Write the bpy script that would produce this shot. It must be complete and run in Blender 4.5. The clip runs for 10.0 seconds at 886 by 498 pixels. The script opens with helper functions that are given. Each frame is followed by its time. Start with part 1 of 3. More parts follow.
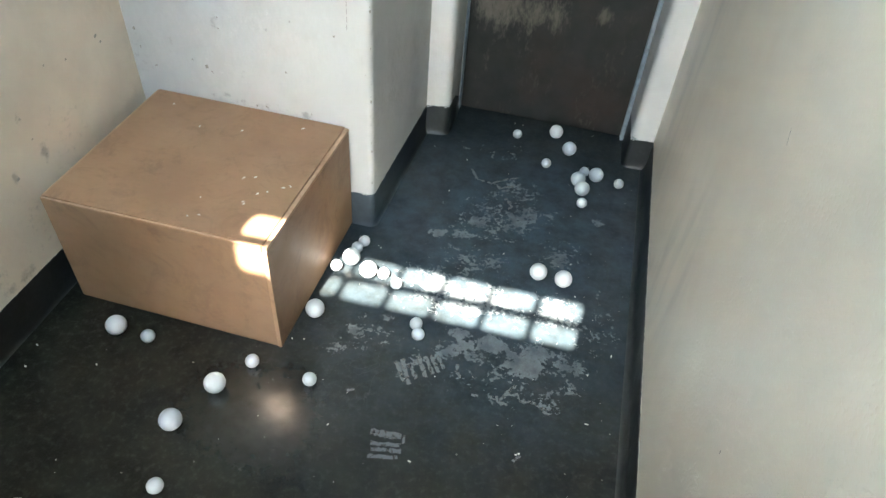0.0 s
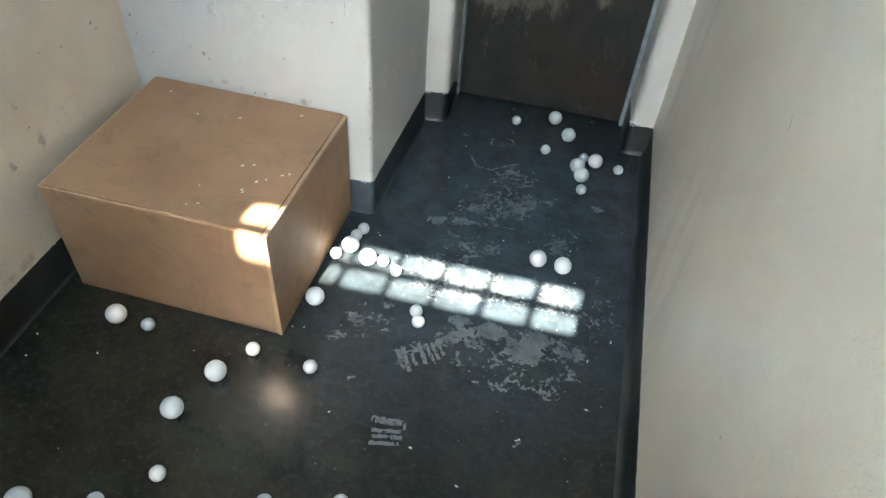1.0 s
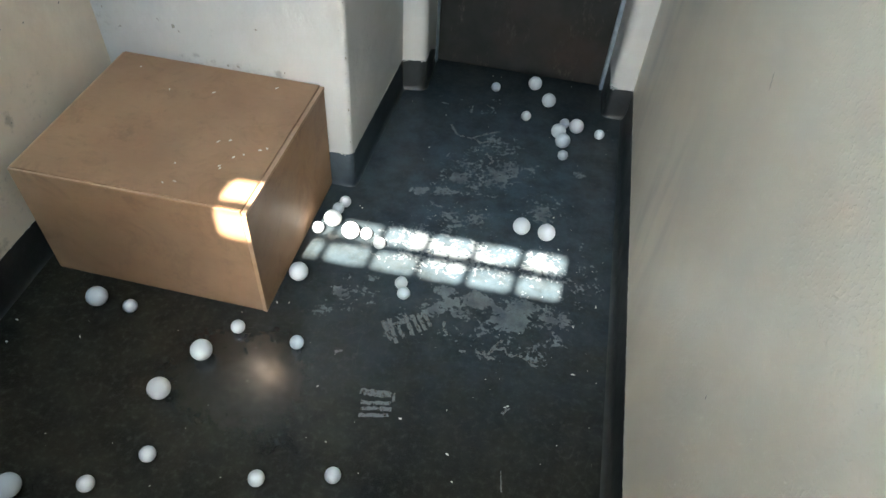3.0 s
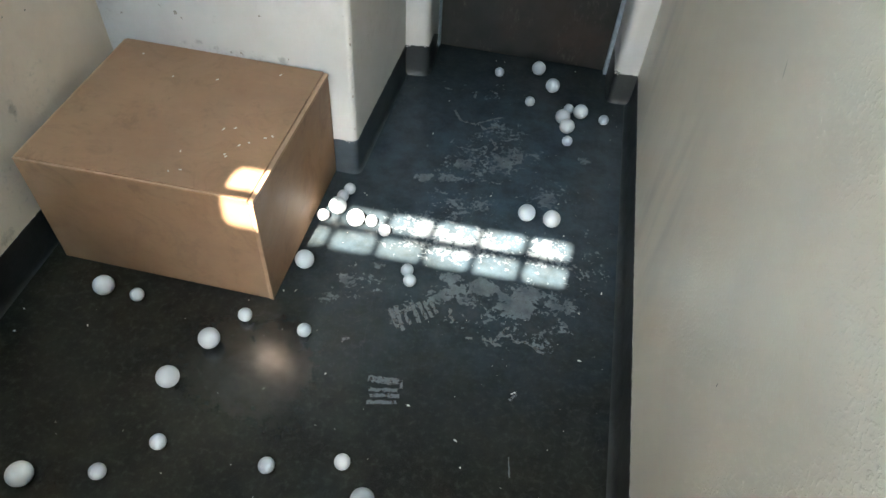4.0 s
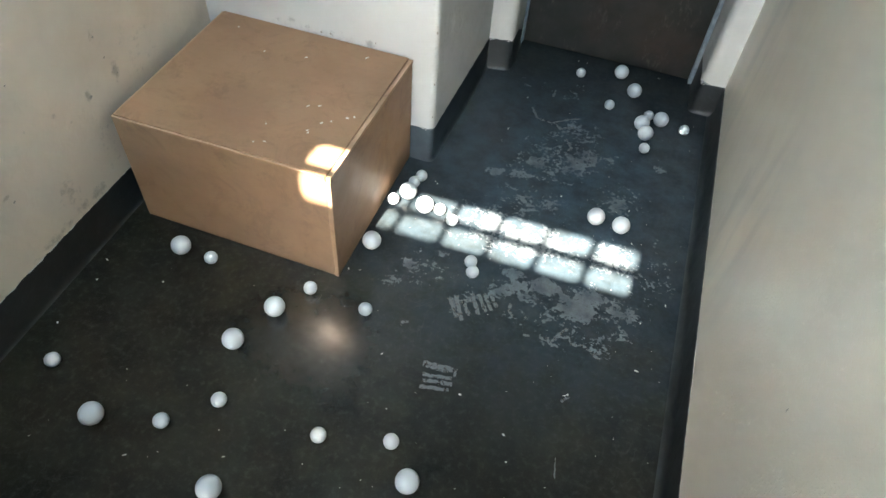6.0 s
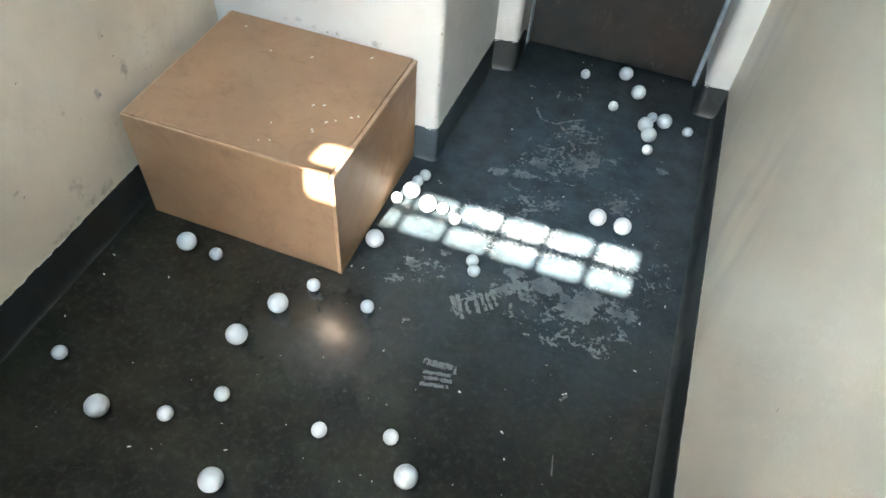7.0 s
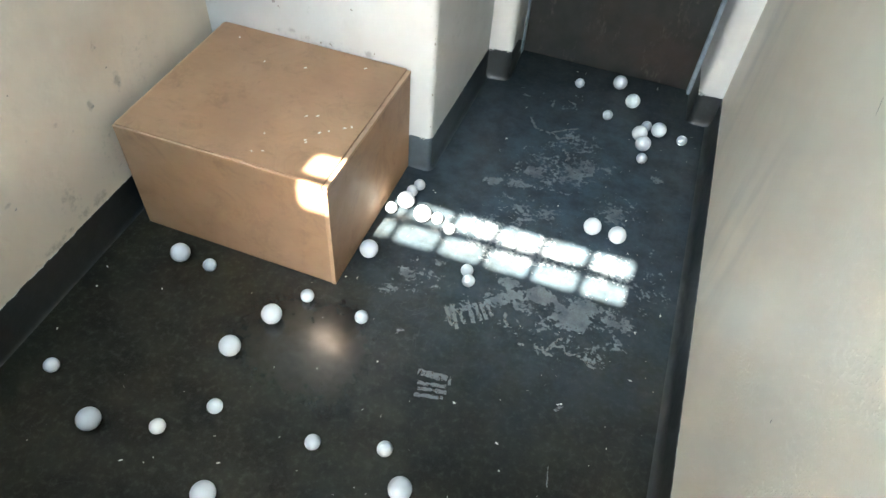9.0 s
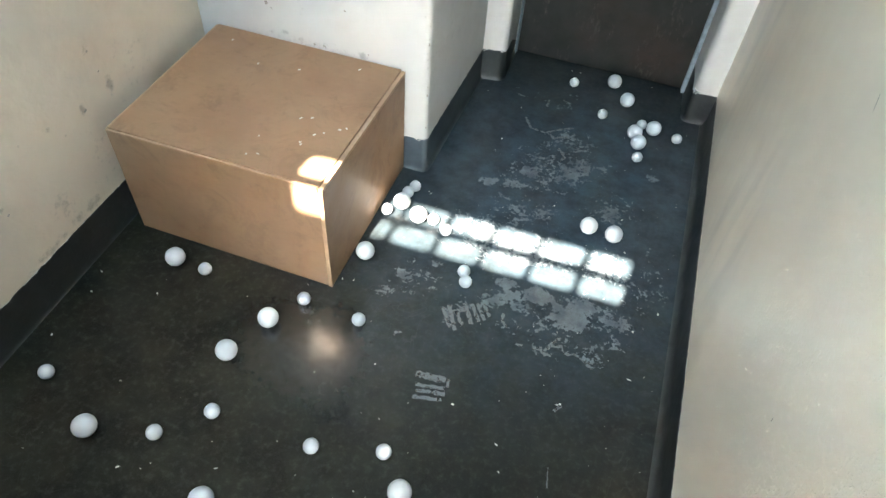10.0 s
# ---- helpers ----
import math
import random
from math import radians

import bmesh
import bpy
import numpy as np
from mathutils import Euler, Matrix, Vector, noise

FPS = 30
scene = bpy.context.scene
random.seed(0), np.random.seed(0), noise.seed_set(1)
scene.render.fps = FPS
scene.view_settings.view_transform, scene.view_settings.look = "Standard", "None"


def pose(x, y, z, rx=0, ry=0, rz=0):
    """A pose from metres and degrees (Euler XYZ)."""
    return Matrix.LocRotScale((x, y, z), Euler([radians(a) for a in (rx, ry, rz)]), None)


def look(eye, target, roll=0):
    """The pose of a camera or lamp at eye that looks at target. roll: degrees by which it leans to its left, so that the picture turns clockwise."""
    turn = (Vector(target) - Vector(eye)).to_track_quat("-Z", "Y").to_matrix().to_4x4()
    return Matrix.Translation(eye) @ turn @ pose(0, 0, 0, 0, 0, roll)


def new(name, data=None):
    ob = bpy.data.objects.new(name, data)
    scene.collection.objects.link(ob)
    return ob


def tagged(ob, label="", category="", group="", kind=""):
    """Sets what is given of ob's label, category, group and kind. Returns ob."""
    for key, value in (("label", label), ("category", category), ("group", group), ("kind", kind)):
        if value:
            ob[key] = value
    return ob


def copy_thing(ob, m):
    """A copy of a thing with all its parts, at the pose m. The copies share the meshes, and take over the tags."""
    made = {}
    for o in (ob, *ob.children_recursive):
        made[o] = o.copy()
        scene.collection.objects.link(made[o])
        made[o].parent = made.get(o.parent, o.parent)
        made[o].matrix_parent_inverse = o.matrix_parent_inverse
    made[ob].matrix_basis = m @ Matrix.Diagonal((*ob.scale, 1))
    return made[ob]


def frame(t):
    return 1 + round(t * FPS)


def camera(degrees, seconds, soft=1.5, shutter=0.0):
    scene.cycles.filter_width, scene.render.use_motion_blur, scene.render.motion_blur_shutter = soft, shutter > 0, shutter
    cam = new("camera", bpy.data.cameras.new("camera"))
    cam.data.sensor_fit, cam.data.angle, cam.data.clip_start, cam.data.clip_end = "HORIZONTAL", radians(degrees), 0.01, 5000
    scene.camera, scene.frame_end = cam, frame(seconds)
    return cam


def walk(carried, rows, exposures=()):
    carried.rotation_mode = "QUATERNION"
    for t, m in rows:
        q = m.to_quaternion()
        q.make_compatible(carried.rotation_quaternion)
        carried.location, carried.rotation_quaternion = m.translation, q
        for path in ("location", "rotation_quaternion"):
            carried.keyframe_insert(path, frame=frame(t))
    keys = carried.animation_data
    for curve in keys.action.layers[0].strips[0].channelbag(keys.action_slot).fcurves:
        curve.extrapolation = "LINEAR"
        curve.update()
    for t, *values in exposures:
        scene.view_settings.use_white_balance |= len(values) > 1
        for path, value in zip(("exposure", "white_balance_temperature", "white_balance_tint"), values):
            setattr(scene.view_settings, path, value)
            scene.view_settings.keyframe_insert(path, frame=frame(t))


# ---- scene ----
cam = camera(69.1, 10.0)
PATH = [
    (0, (-0.359, -2.611, 1.662), (-0.664, -1.166, 0.313), 4.9),
    (0.5, (-0.361, -2.608, 1.665), (-0.658, -1.18, 0.296), 4.9),
    (1, (-0.365, -2.61, 1.662), (-0.655, -1.19, 0.283), 4.9),
    (1.5, (-0.369, -2.611, 1.669), (-0.654, -1.198, 0.283), 4.9),
    (2, (-0.369, -2.609, 1.668), (-0.65, -1.201, 0.276), 4.9),
    (2.5, (-0.362, -2.604, 1.654), (-0.607, -1.212, 0.239), 4.6),
    (4, (-0.389, -2.6, 1.661), (-0.599, -1.265, 0.187), 4.6),
    (4.5, (-0.405, -2.606, 1.658), (-0.676, -1.285, 0.181), 4.9),
    (5, (-0.413, -2.613, 1.656), (-0.728, -1.307, 0.174), 5.0),
    (5.5, (-0.425, -2.618, 1.653), (-0.771, -1.328, 0.164), 5.1),
    (7, (-0.403, -2.633, 1.677), (-0.788, -1.365, 0.179), 5.2),
    (7.5, (-0.396, -2.631, 1.677), (-0.786, -1.357, 0.186), 5.1),
    (8, (-0.394, -2.627, 1.681), (-0.785, -1.35, 0.191), 5.2),
    (8.5, (-0.389, -2.625, 1.677), (-0.78, -1.343, 0.192), 5.1),
    (9, (-0.393, -2.621, 1.678), (-0.781, -1.334, 0.197), 5.0),
    (9.5, (-0.395, -2.619, 1.676), (-0.776, -1.328, 0.197), 4.9),
    (10, (-0.399, -2.617, 1.673), (-0.774, -1.323, 0.194), 4.8),
]
STOPS = 5.12
EXPOSURES = [(t, STOPS + 0.78 * e) for t, e in ((0.0, -0.08), (0.5, -0.06), (1.0, -0.34), (1.5, -0.51), (2.0, -0.55), (2.5, -0.62), (4.0, -0.64), (4.5, -0.50), (5.0, -0.45), (5.7, -0.41), (6.8, 0.16), (7.5, 0.21), (10.0, 0.21))]
walk(cam, [(t, look(eye, target, roll)) for t, eye, target, roll in PATH], EXPOSURES)

# ---- world, sun, window light ----
SUN_WAY = Vector((0.05, 0.795, -1.0)).normalized()
world = bpy.data.worlds.new("sky")
scene.world = world
world.use_nodes = True
wn = world.node_tree
sky = wn.nodes.new("ShaderNodeTexSky")
sky.sky_type = "NISHITA"
sky.sun_disc = False
sky.sun_elevation = math.asin(-SUN_WAY.z)
sky.sun_rotation = math.pi
wn.links.new(sky.outputs[0], wn.nodes["Background"].inputs[0])
wn.nodes["Background"].inputs[1].default_value = 0.1

sun = new("sun", bpy.data.lights.new("sun", "SUN"))
sun.data.energy, sun.data.angle, sun.data.color = 2.75, radians(0.55), (1.0, 0.91, 0.78)
sun.matrix_world = look((-0.9, -5.0, 5.0), Vector((-0.9, -5.0, 5.0)) + SUN_WAY)

WIN_X0, WIN_X1, WIN_Z0, WIN_Z1, WIN_Y = -1.319, -0.305, 2.452, 2.767, -3.15
TURN = math.atan(0.035)          # the window wall is not quite square to the rest
PIVOT = Vector(((WIN_X0 + WIN_X1) / 2, WIN_Y, 0))
WALL_TURN = Matrix.Translation(PIVOT) @ Matrix.Rotation(TURN, 4, "Z") @ Matrix.Translation(-PIVOT)

skylight = new("window_daylight", bpy.data.lights.new("window_daylight", "AREA"))
skylight.data.shape, skylight.data.size, skylight.data.size_y = "RECTANGLE", 0.98, 0.28
skylight.data.energy, skylight.data.color = 1.55, (0.50, 0.76, 1.0)
mid = Vector((PIVOT.x, WIN_Y + 0.03, (WIN_Z0 + WIN_Z1) / 2))
skylight.matrix_world = WALL_TURN @ look(mid, mid + Vector((0, 1, -0.95)))

# unseen fill lamp added at the open rear end behind the camera
REAR_Y, REAR_TOP = -8.2, 2.15
rear_fill = new("rear_fill_lamp", bpy.data.lights.new("rear_fill_lamp", "AREA"))
rear_fill.data.shape, rear_fill.data.size, rear_fill.data.size_y = "RECTANGLE", 1.14, 1.95
rear_fill.data.energy, rear_fill.data.color = 2.05, (1.0, 0.91, 0.78)
rear_fill.matrix_world = look((-0.605, REAR_Y + 0.02, 1.05), (-0.605, 0.0, 1.05))


# ---- materials ----
class Mat:
    """A node material with short ways to add nodes."""

    def __init__(self, name):
        self.m = bpy.data.materials.new(name)
        self.m.use_nodes = True
        self.t = self.m.node_tree
        self.b = self.t.nodes["Principled BSDF"]
        self.out = self.t.nodes["Material Output"]
        self.co = self.add("ShaderNodeNewGeometry").outputs["Position"]

    def add(self, kind, **props):
        n = self.t.nodes.new(kind)
        for k, v in props.items():
            setattr(n, k, v)
        return n

    def put(self, socket, value):
        if isinstance(value, bpy.types.NodeSocket):
            self.t.links.new(value, socket)
        elif isinstance(value, tuple) and len(value) == 3 and socket.type == "RGBA":
            socket.default_value = (*value, 1)
        else:
            socket.default_value = value

    def noise(self, scale, detail=4.0, rough=0.55, stretch=None, off=(0, 0, 0), distort=0.0):
        co = self.co
        if stretch or any(off):
            mp = self.add("ShaderNodeMapping")
            self.put(mp.inputs[0], co)
            mp.inputs[1].default_value = off
            mp.inputs[3].default_value = stretch or (1, 1, 1)
            co = mp.outputs[0]
        n = self.add("ShaderNodeTexNoise")
        self.put(n.inputs["Vector"], co)
        for k, v in (("Scale", scale), ("Detail", detail), ("Roughness", rough), ("Distortion", distort)):
            n.inputs[k].default_value = v
        return n.outputs[0]

    def ramp(self, value, lo, hi, a=0.0, b=1.0):
        n = self.add("ShaderNodeMapRange", interpolation_type="SMOOTHSTEP")
        self.put(n.inputs[0], value)
        for i, v in ((1, lo), (2, hi), (3, a), (4, b)):
            n.inputs[i].default_value = v
        return n.outputs[0]

    def math(self, op, a, b=0.0):
        n = self.add("ShaderNodeMath", operation=op)
        self.put(n.inputs[0], a)
        self.put(n.inputs[1], b)
        return n.outputs[0]

    def mix(self, fac, a, b):
        n = self.add("ShaderNodeMix", data_type="RGBA")
        self.put(n.inputs[0], fac)
        self.put(n.inputs[6], a)
        self.put(n.inputs[7], b)
        return n.outputs[2]

    def blob(self, x, y, radius, squash=1.0, axes=(0, 1)):
        """1 at a place, falling to 0 at the radius, in the plane of two axes."""
        s = self.add("ShaderNodeSeparateXYZ")
        self.put(s.inputs[0], self.co)
        dx = self.math("SUBTRACT", s.outputs[axes[0]], x)
        dy = self.math("MULTIPLY", self.math("SUBTRACT", s.outputs[axes[1]], y), squash)
        d = self.math("SQRT", self.math("ADD", self.math("MULTIPLY", dx, dx), self.math("MULTIPLY", dy, dy)))
        return self.ramp(d, 0.0, radius, 1.0, 0.0)

    def bump(self, height, strength, distance):
        n = self.add("ShaderNodeBump")
        n.inputs["Strength"].default_value = strength
        n.inputs["Distance"].default_value = distance
        self.put(n.inputs["Height"], height)
        if self.b.inputs["Normal"].links:
            self.put(n.inputs["Normal"], self.b.inputs["Normal"].links[0].from_socket)
        self.put(self.b.inputs["Normal"], n.outputs[0])

    def done(self, color, rough, metal=0.0, spec=0.5):
        self.put(self.b.inputs["Base Color"], color)
        self.put(self.b.inputs["Roughness"], rough)
        self.put(self.b.inputs["Metallic"], metal)
        self.b.inputs["Specular IOR Level"].default_value = spec
        return self.m


def wall_paint(name, clean, dirty, rough, lumps, speck, stains=(), plane=(0, 2)):
    k = Mat(name)
    c = k.mix(k.ramp(k.noise(2.3, 5), 0.42, 0.75), clean, dirty)
    c = k.mix(k.math("MULTIPLY", k.ramp(k.noise(9, 6, 0.65), 0.56, 0.78), 0.45), c, dirty)
    dots = k.add("ShaderNodeTexVoronoi")
    k.put(dots.inputs["Vector"], k.co)
    dots.inputs["Scale"].default_value = 11
    near = k.math("LESS_THAN", k.math("ADD", dots.outputs[0], k.math("MULTIPLY", k.noise(60, 3), 0.09)), 0.085)
    c = k.mix(k.math("MULTIPLY", near, k.math("MULTIPLY", k.ramp(k.noise(3.1, 2, off=(7, 3, 1)), 0.5, 0.62), speck)), c, (0.16, 0.13, 0.11))
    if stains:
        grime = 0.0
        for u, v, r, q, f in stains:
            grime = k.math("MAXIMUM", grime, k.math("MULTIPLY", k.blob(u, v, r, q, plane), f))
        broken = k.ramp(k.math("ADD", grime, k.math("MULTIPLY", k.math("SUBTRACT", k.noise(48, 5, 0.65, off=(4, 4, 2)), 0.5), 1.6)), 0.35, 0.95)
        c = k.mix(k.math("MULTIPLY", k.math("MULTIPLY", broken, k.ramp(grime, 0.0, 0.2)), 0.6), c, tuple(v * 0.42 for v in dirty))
    k.bump(k.noise(5, 3), 0.35, 0.03)
    k.bump(k.noise(70, 4, 0.6), lumps, 0.004)
    return k.done(c, k.ramp(k.noise(14, 3), 0.3, 0.7, rough - 0.05, rough + 0.08))


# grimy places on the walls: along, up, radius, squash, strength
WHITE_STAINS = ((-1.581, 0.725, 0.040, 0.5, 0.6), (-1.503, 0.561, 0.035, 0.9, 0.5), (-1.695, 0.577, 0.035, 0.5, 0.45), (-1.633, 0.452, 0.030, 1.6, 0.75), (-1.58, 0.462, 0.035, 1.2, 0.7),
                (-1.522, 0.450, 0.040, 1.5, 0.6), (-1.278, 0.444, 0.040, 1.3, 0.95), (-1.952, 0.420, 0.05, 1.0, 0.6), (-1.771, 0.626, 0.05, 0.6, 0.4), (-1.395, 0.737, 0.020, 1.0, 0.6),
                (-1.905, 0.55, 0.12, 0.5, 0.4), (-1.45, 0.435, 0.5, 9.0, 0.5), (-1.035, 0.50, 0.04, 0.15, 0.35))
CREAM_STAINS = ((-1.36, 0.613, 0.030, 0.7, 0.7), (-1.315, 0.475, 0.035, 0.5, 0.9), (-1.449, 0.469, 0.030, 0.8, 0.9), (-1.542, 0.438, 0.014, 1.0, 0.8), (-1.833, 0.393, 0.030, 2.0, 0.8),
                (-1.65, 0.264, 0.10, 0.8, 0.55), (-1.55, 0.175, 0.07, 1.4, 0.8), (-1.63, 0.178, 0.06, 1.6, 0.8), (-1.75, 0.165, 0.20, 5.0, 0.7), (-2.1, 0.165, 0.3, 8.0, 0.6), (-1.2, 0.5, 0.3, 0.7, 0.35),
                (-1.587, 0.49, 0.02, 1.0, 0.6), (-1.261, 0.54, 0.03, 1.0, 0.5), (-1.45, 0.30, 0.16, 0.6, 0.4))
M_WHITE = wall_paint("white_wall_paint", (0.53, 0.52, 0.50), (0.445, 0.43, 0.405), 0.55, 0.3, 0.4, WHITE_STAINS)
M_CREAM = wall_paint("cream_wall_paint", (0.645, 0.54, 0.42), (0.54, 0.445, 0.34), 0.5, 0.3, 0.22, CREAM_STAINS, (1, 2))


def glossy_wall():
    k = Mat("glossy_grey_cream_paint")
    c = k.mix(k.ramp(k.noise(1.7, 3), 0.25, 0.75), (0.755, 0.68, 0.56), (0.69, 0.615, 0.50))
    c = k.mix(k.math("MULTIPLY", k.ramp(k.noise(4, 3, 0.5, stretch=(1, 1, 0.3), off=(0, 3, 1)), 0.3, 0.8), 0.3), c, (0.60, 0.565, 0.50))
    smear = k.math("MULTIPLY", k.math("MAXIMUM", k.blob(-0.40, 0.70, 0.55, 0.6, (1, 2)), k.blob(-1.1, 0.42, 0.6, 1.0, (1, 2))), k.ramp(k.noise(5, 5, 0.6, stretch=(1, 1.6, 0.35), off=(0, 2, 7)), 0.42, 0.68))
    c = k.mix(k.math("MULTIPLY", smear, 0.5), c, (0.43, 0.40, 0.35))
    k.bump(k.noise(3.2, 2), 0.2, 0.03)
    peel = k.noise(120, 3, 0.5, distort=0.3)
    # the roller's orange peel is coarse at the rear and fades towards the door
    s = k.add("ShaderNodeSeparateXYZ")
    k.put(s.inputs[0], k.co)
    reach = k.math("ADD", s.outputs[1], k.math("MULTIPLY", k.noise(2.2, 3, off=(2, 5, 0)), 0.9))
    where = k.ramp(reach, -1.55, -0.75, 1.0, 0.05)
    k.bump(k.math("MULTIPLY", k.ramp(peel, 0.46, 0.80), where), 0.3, 0.003)
    return k.done(c, k.ramp(k.noise(9, 3), 0.2, 0.8, 0.33, 0.38), 0.0, 0.55)


M_GLOSS = glossy_wall()


WEAR = ((-0.643, -0.628, 0.10, 1.3, 0.9), (-0.677, -0.724, 0.09, 1.2, 0.85), (-0.775, -0.744, 0.09, 1.6, 0.8), (-0.615, -0.54, 0.12, 1.0, 0.75),
        (-0.50, -0.585, 0.14, 1.0, 0.85), (-0.444, -0.51, 0.16, 1.0, 0.7), (-0.30, -0.73, 0.18, 1.0, 0.6), (-0.17, -0.469, 0.07, 1.8, 0.8),
        (-0.53, -0.40, 0.22, 1.2, 0.62), (-0.60, -0.85, 0.30, 1.6, 0.55), (-0.62, -0.62, 0.32, 1.0, 0.5), (-0.345, -1.275, 0.13, 1.2, 1.15), (-0.31, -1.225, 0.12, 1.4, 1.05),
        (-0.46, -1.225, 0.12, 1.6, 0.95), (-0.54, -1.262, 0.11, 1.8, 0.9), (-0.574, -1.215, 0.09, 1.6, 0.8), (-0.205, -1.25, 0.13, 0.9, 0.6),
        (-0.19, -1.33, 0.09, 0.8, 0.5), (-0.90, -1.325, 0.07, 1.5, 0.8), (-0.935, -1.40, 0.075, 1.6, 0.7), (-0.821, -1.227, 0.05, 1.4, 0.85),
        (-0.675, -1.372, 0.07, 1.5, 0.6), (-0.60, -1.31, 0.09, 1.2, 0.85), (-0.72, -1.42, 0.06, 1.0, 0.55), (-0.50, -1.29, 0.10, 1.6, 0.7), (-0.86, -1.32, 0.24, 1.6, 0.45), (-0.42, -1.34, 0.30, 1.2, 0.42), (-0.14, -1.05, 0.22, 0.7, 0.4),
        (-0.60, -1.04, 0.55, 2.6, 0.75), (-0.27, -1.02, 0.2, 1.2, 0.75), (-0.25, -1.38, 0.18, 1.4, 0.5), (-0.66, -0.11, 0.30, 1.3, 0.25))


def floor_paint():
    k = Mat("black_floor_paint")
    base = k.mix(k.ramp(k.noise(6.0, 7, 0.65), 0.3, 0.72), (0.0040, 0.0040, 0.0024), (0.0195, 0.0190, 0.0125))
    fine = k.ramp(k.noise(48, 6, 0.72), 0.48, 0.76)
    base = k.mix(k.math("MULTIPLY", fine, 0.5), base, (0.047, 0.051, 0.046))
    # bluish haze around the sun patch, painted into the floor between box and door
    painted_haze = k.math("MULTIPLY", k.blob(-0.50, -0.70, 1.34, 1.0), k.ramp(k.noise(9, 7, 0.7, off=(2, 2, 0)), 0.3, 0.7, 0.45, 1.05))
    base = k.mix(k.math("MULTIPLY", painted_haze, 0.85), base, (0.060, 0.094, 0.124))
    # paint worn away in plates with ragged outlines: place, radius, squash, strength
    worn = 0.0
    for x, y, r, q, f in WEAR:
        worn = k.math("MAXIMUM", worn, k.math("MULTIPLY", k.blob(x, y, r, q), f))
    coarse = k.math("SUBTRACT", k.noise(19, 4, 0.6, distort=0.7), 0.5)
    finer = k.math("SUBTRACT", k.noise(62, 5, 0.65, off=(3, 1, 0), distort=0.3), 0.5)
    flake = k.math("ADD", k.math("MULTIPLY", coarse, 1.7), k.math("MULTIPLY", finer, 1.9))
    level = k.math("ADD", worn, flake)
    chips = k.math("MULTIPLY", k.ramp(level, 0.55, 0.63), k.ramp(worn, 0.02, 0.12))
    tone = k.ramp(k.noise(13, 4, 0.6, off=(9, 4, 0)), 0.3, 0.7, 0.35, 0.95)
    c = k.mix(k.math("MULTIPLY", chips, tone), base, (0.205, 0.232, 0.25))
    veil = k.math("MULTIPLY", k.ramp(worn, 0.0, 0.9), k.ramp(k.noise(24, 6, 0.7), 0.35, 0.7))
    c = k.mix(k.math("MULTIPLY", veil, 0.35), c, (0.080, 0.085, 0.090))
    # thin curling scratches
    rings = k.noise(7, 2, 0.4, distort=1.6, off=(5, 2, 0))
    line = k.math("MULTIPLY", k.ramp(k.math("ABSOLUTE", k.math("SUBTRACT", rings, 0.5)), 0.0, 0.006, 1.0, 0.0), k.ramp(k.noise(2.4, 3, off=(1, 8, 0)), 0.5, 0.62))
    c = k.mix(k.math("MULTIPLY", line, 0.12), c, (0.13, 0.13, 0.13))
    k.bump(k.noise(4, 2), 0.12, 0.02)
    k.bump(k.noise(60, 5, 0.65), 0.12, 0.0015)
    grit = k.noise(240, 3, 0.6)
    c = k.mix(k.ramp(grit, 0.3, 0.7, 0.0, 0.5), c, k.mix(0.5, c, (0.026, 0.027, 0.024)))
    rough = k.math("ADD", k.ramp(k.noise(11, 4, 0.55), 0.3, 0.75, 0.30, 0.38), k.math("MULTIPLY", chips, 0.3))
    # weak coat, with a stronger blob added before the box for the sun's glint
    glint_coat = k.math("MULTIPLY", k.blob(-1.06, -1.68, 0.34), k.ramp(k.noise(30, 5, 0.6), 0.25, 0.7, 0.6, 1.0))
    k.put(k.b.inputs["Coat Weight"], k.math("ADD", k.math("MULTIPLY", glint_coat, 0.75), 0.25))
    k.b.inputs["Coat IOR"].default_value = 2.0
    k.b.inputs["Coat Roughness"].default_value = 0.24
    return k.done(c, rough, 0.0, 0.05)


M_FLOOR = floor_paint()


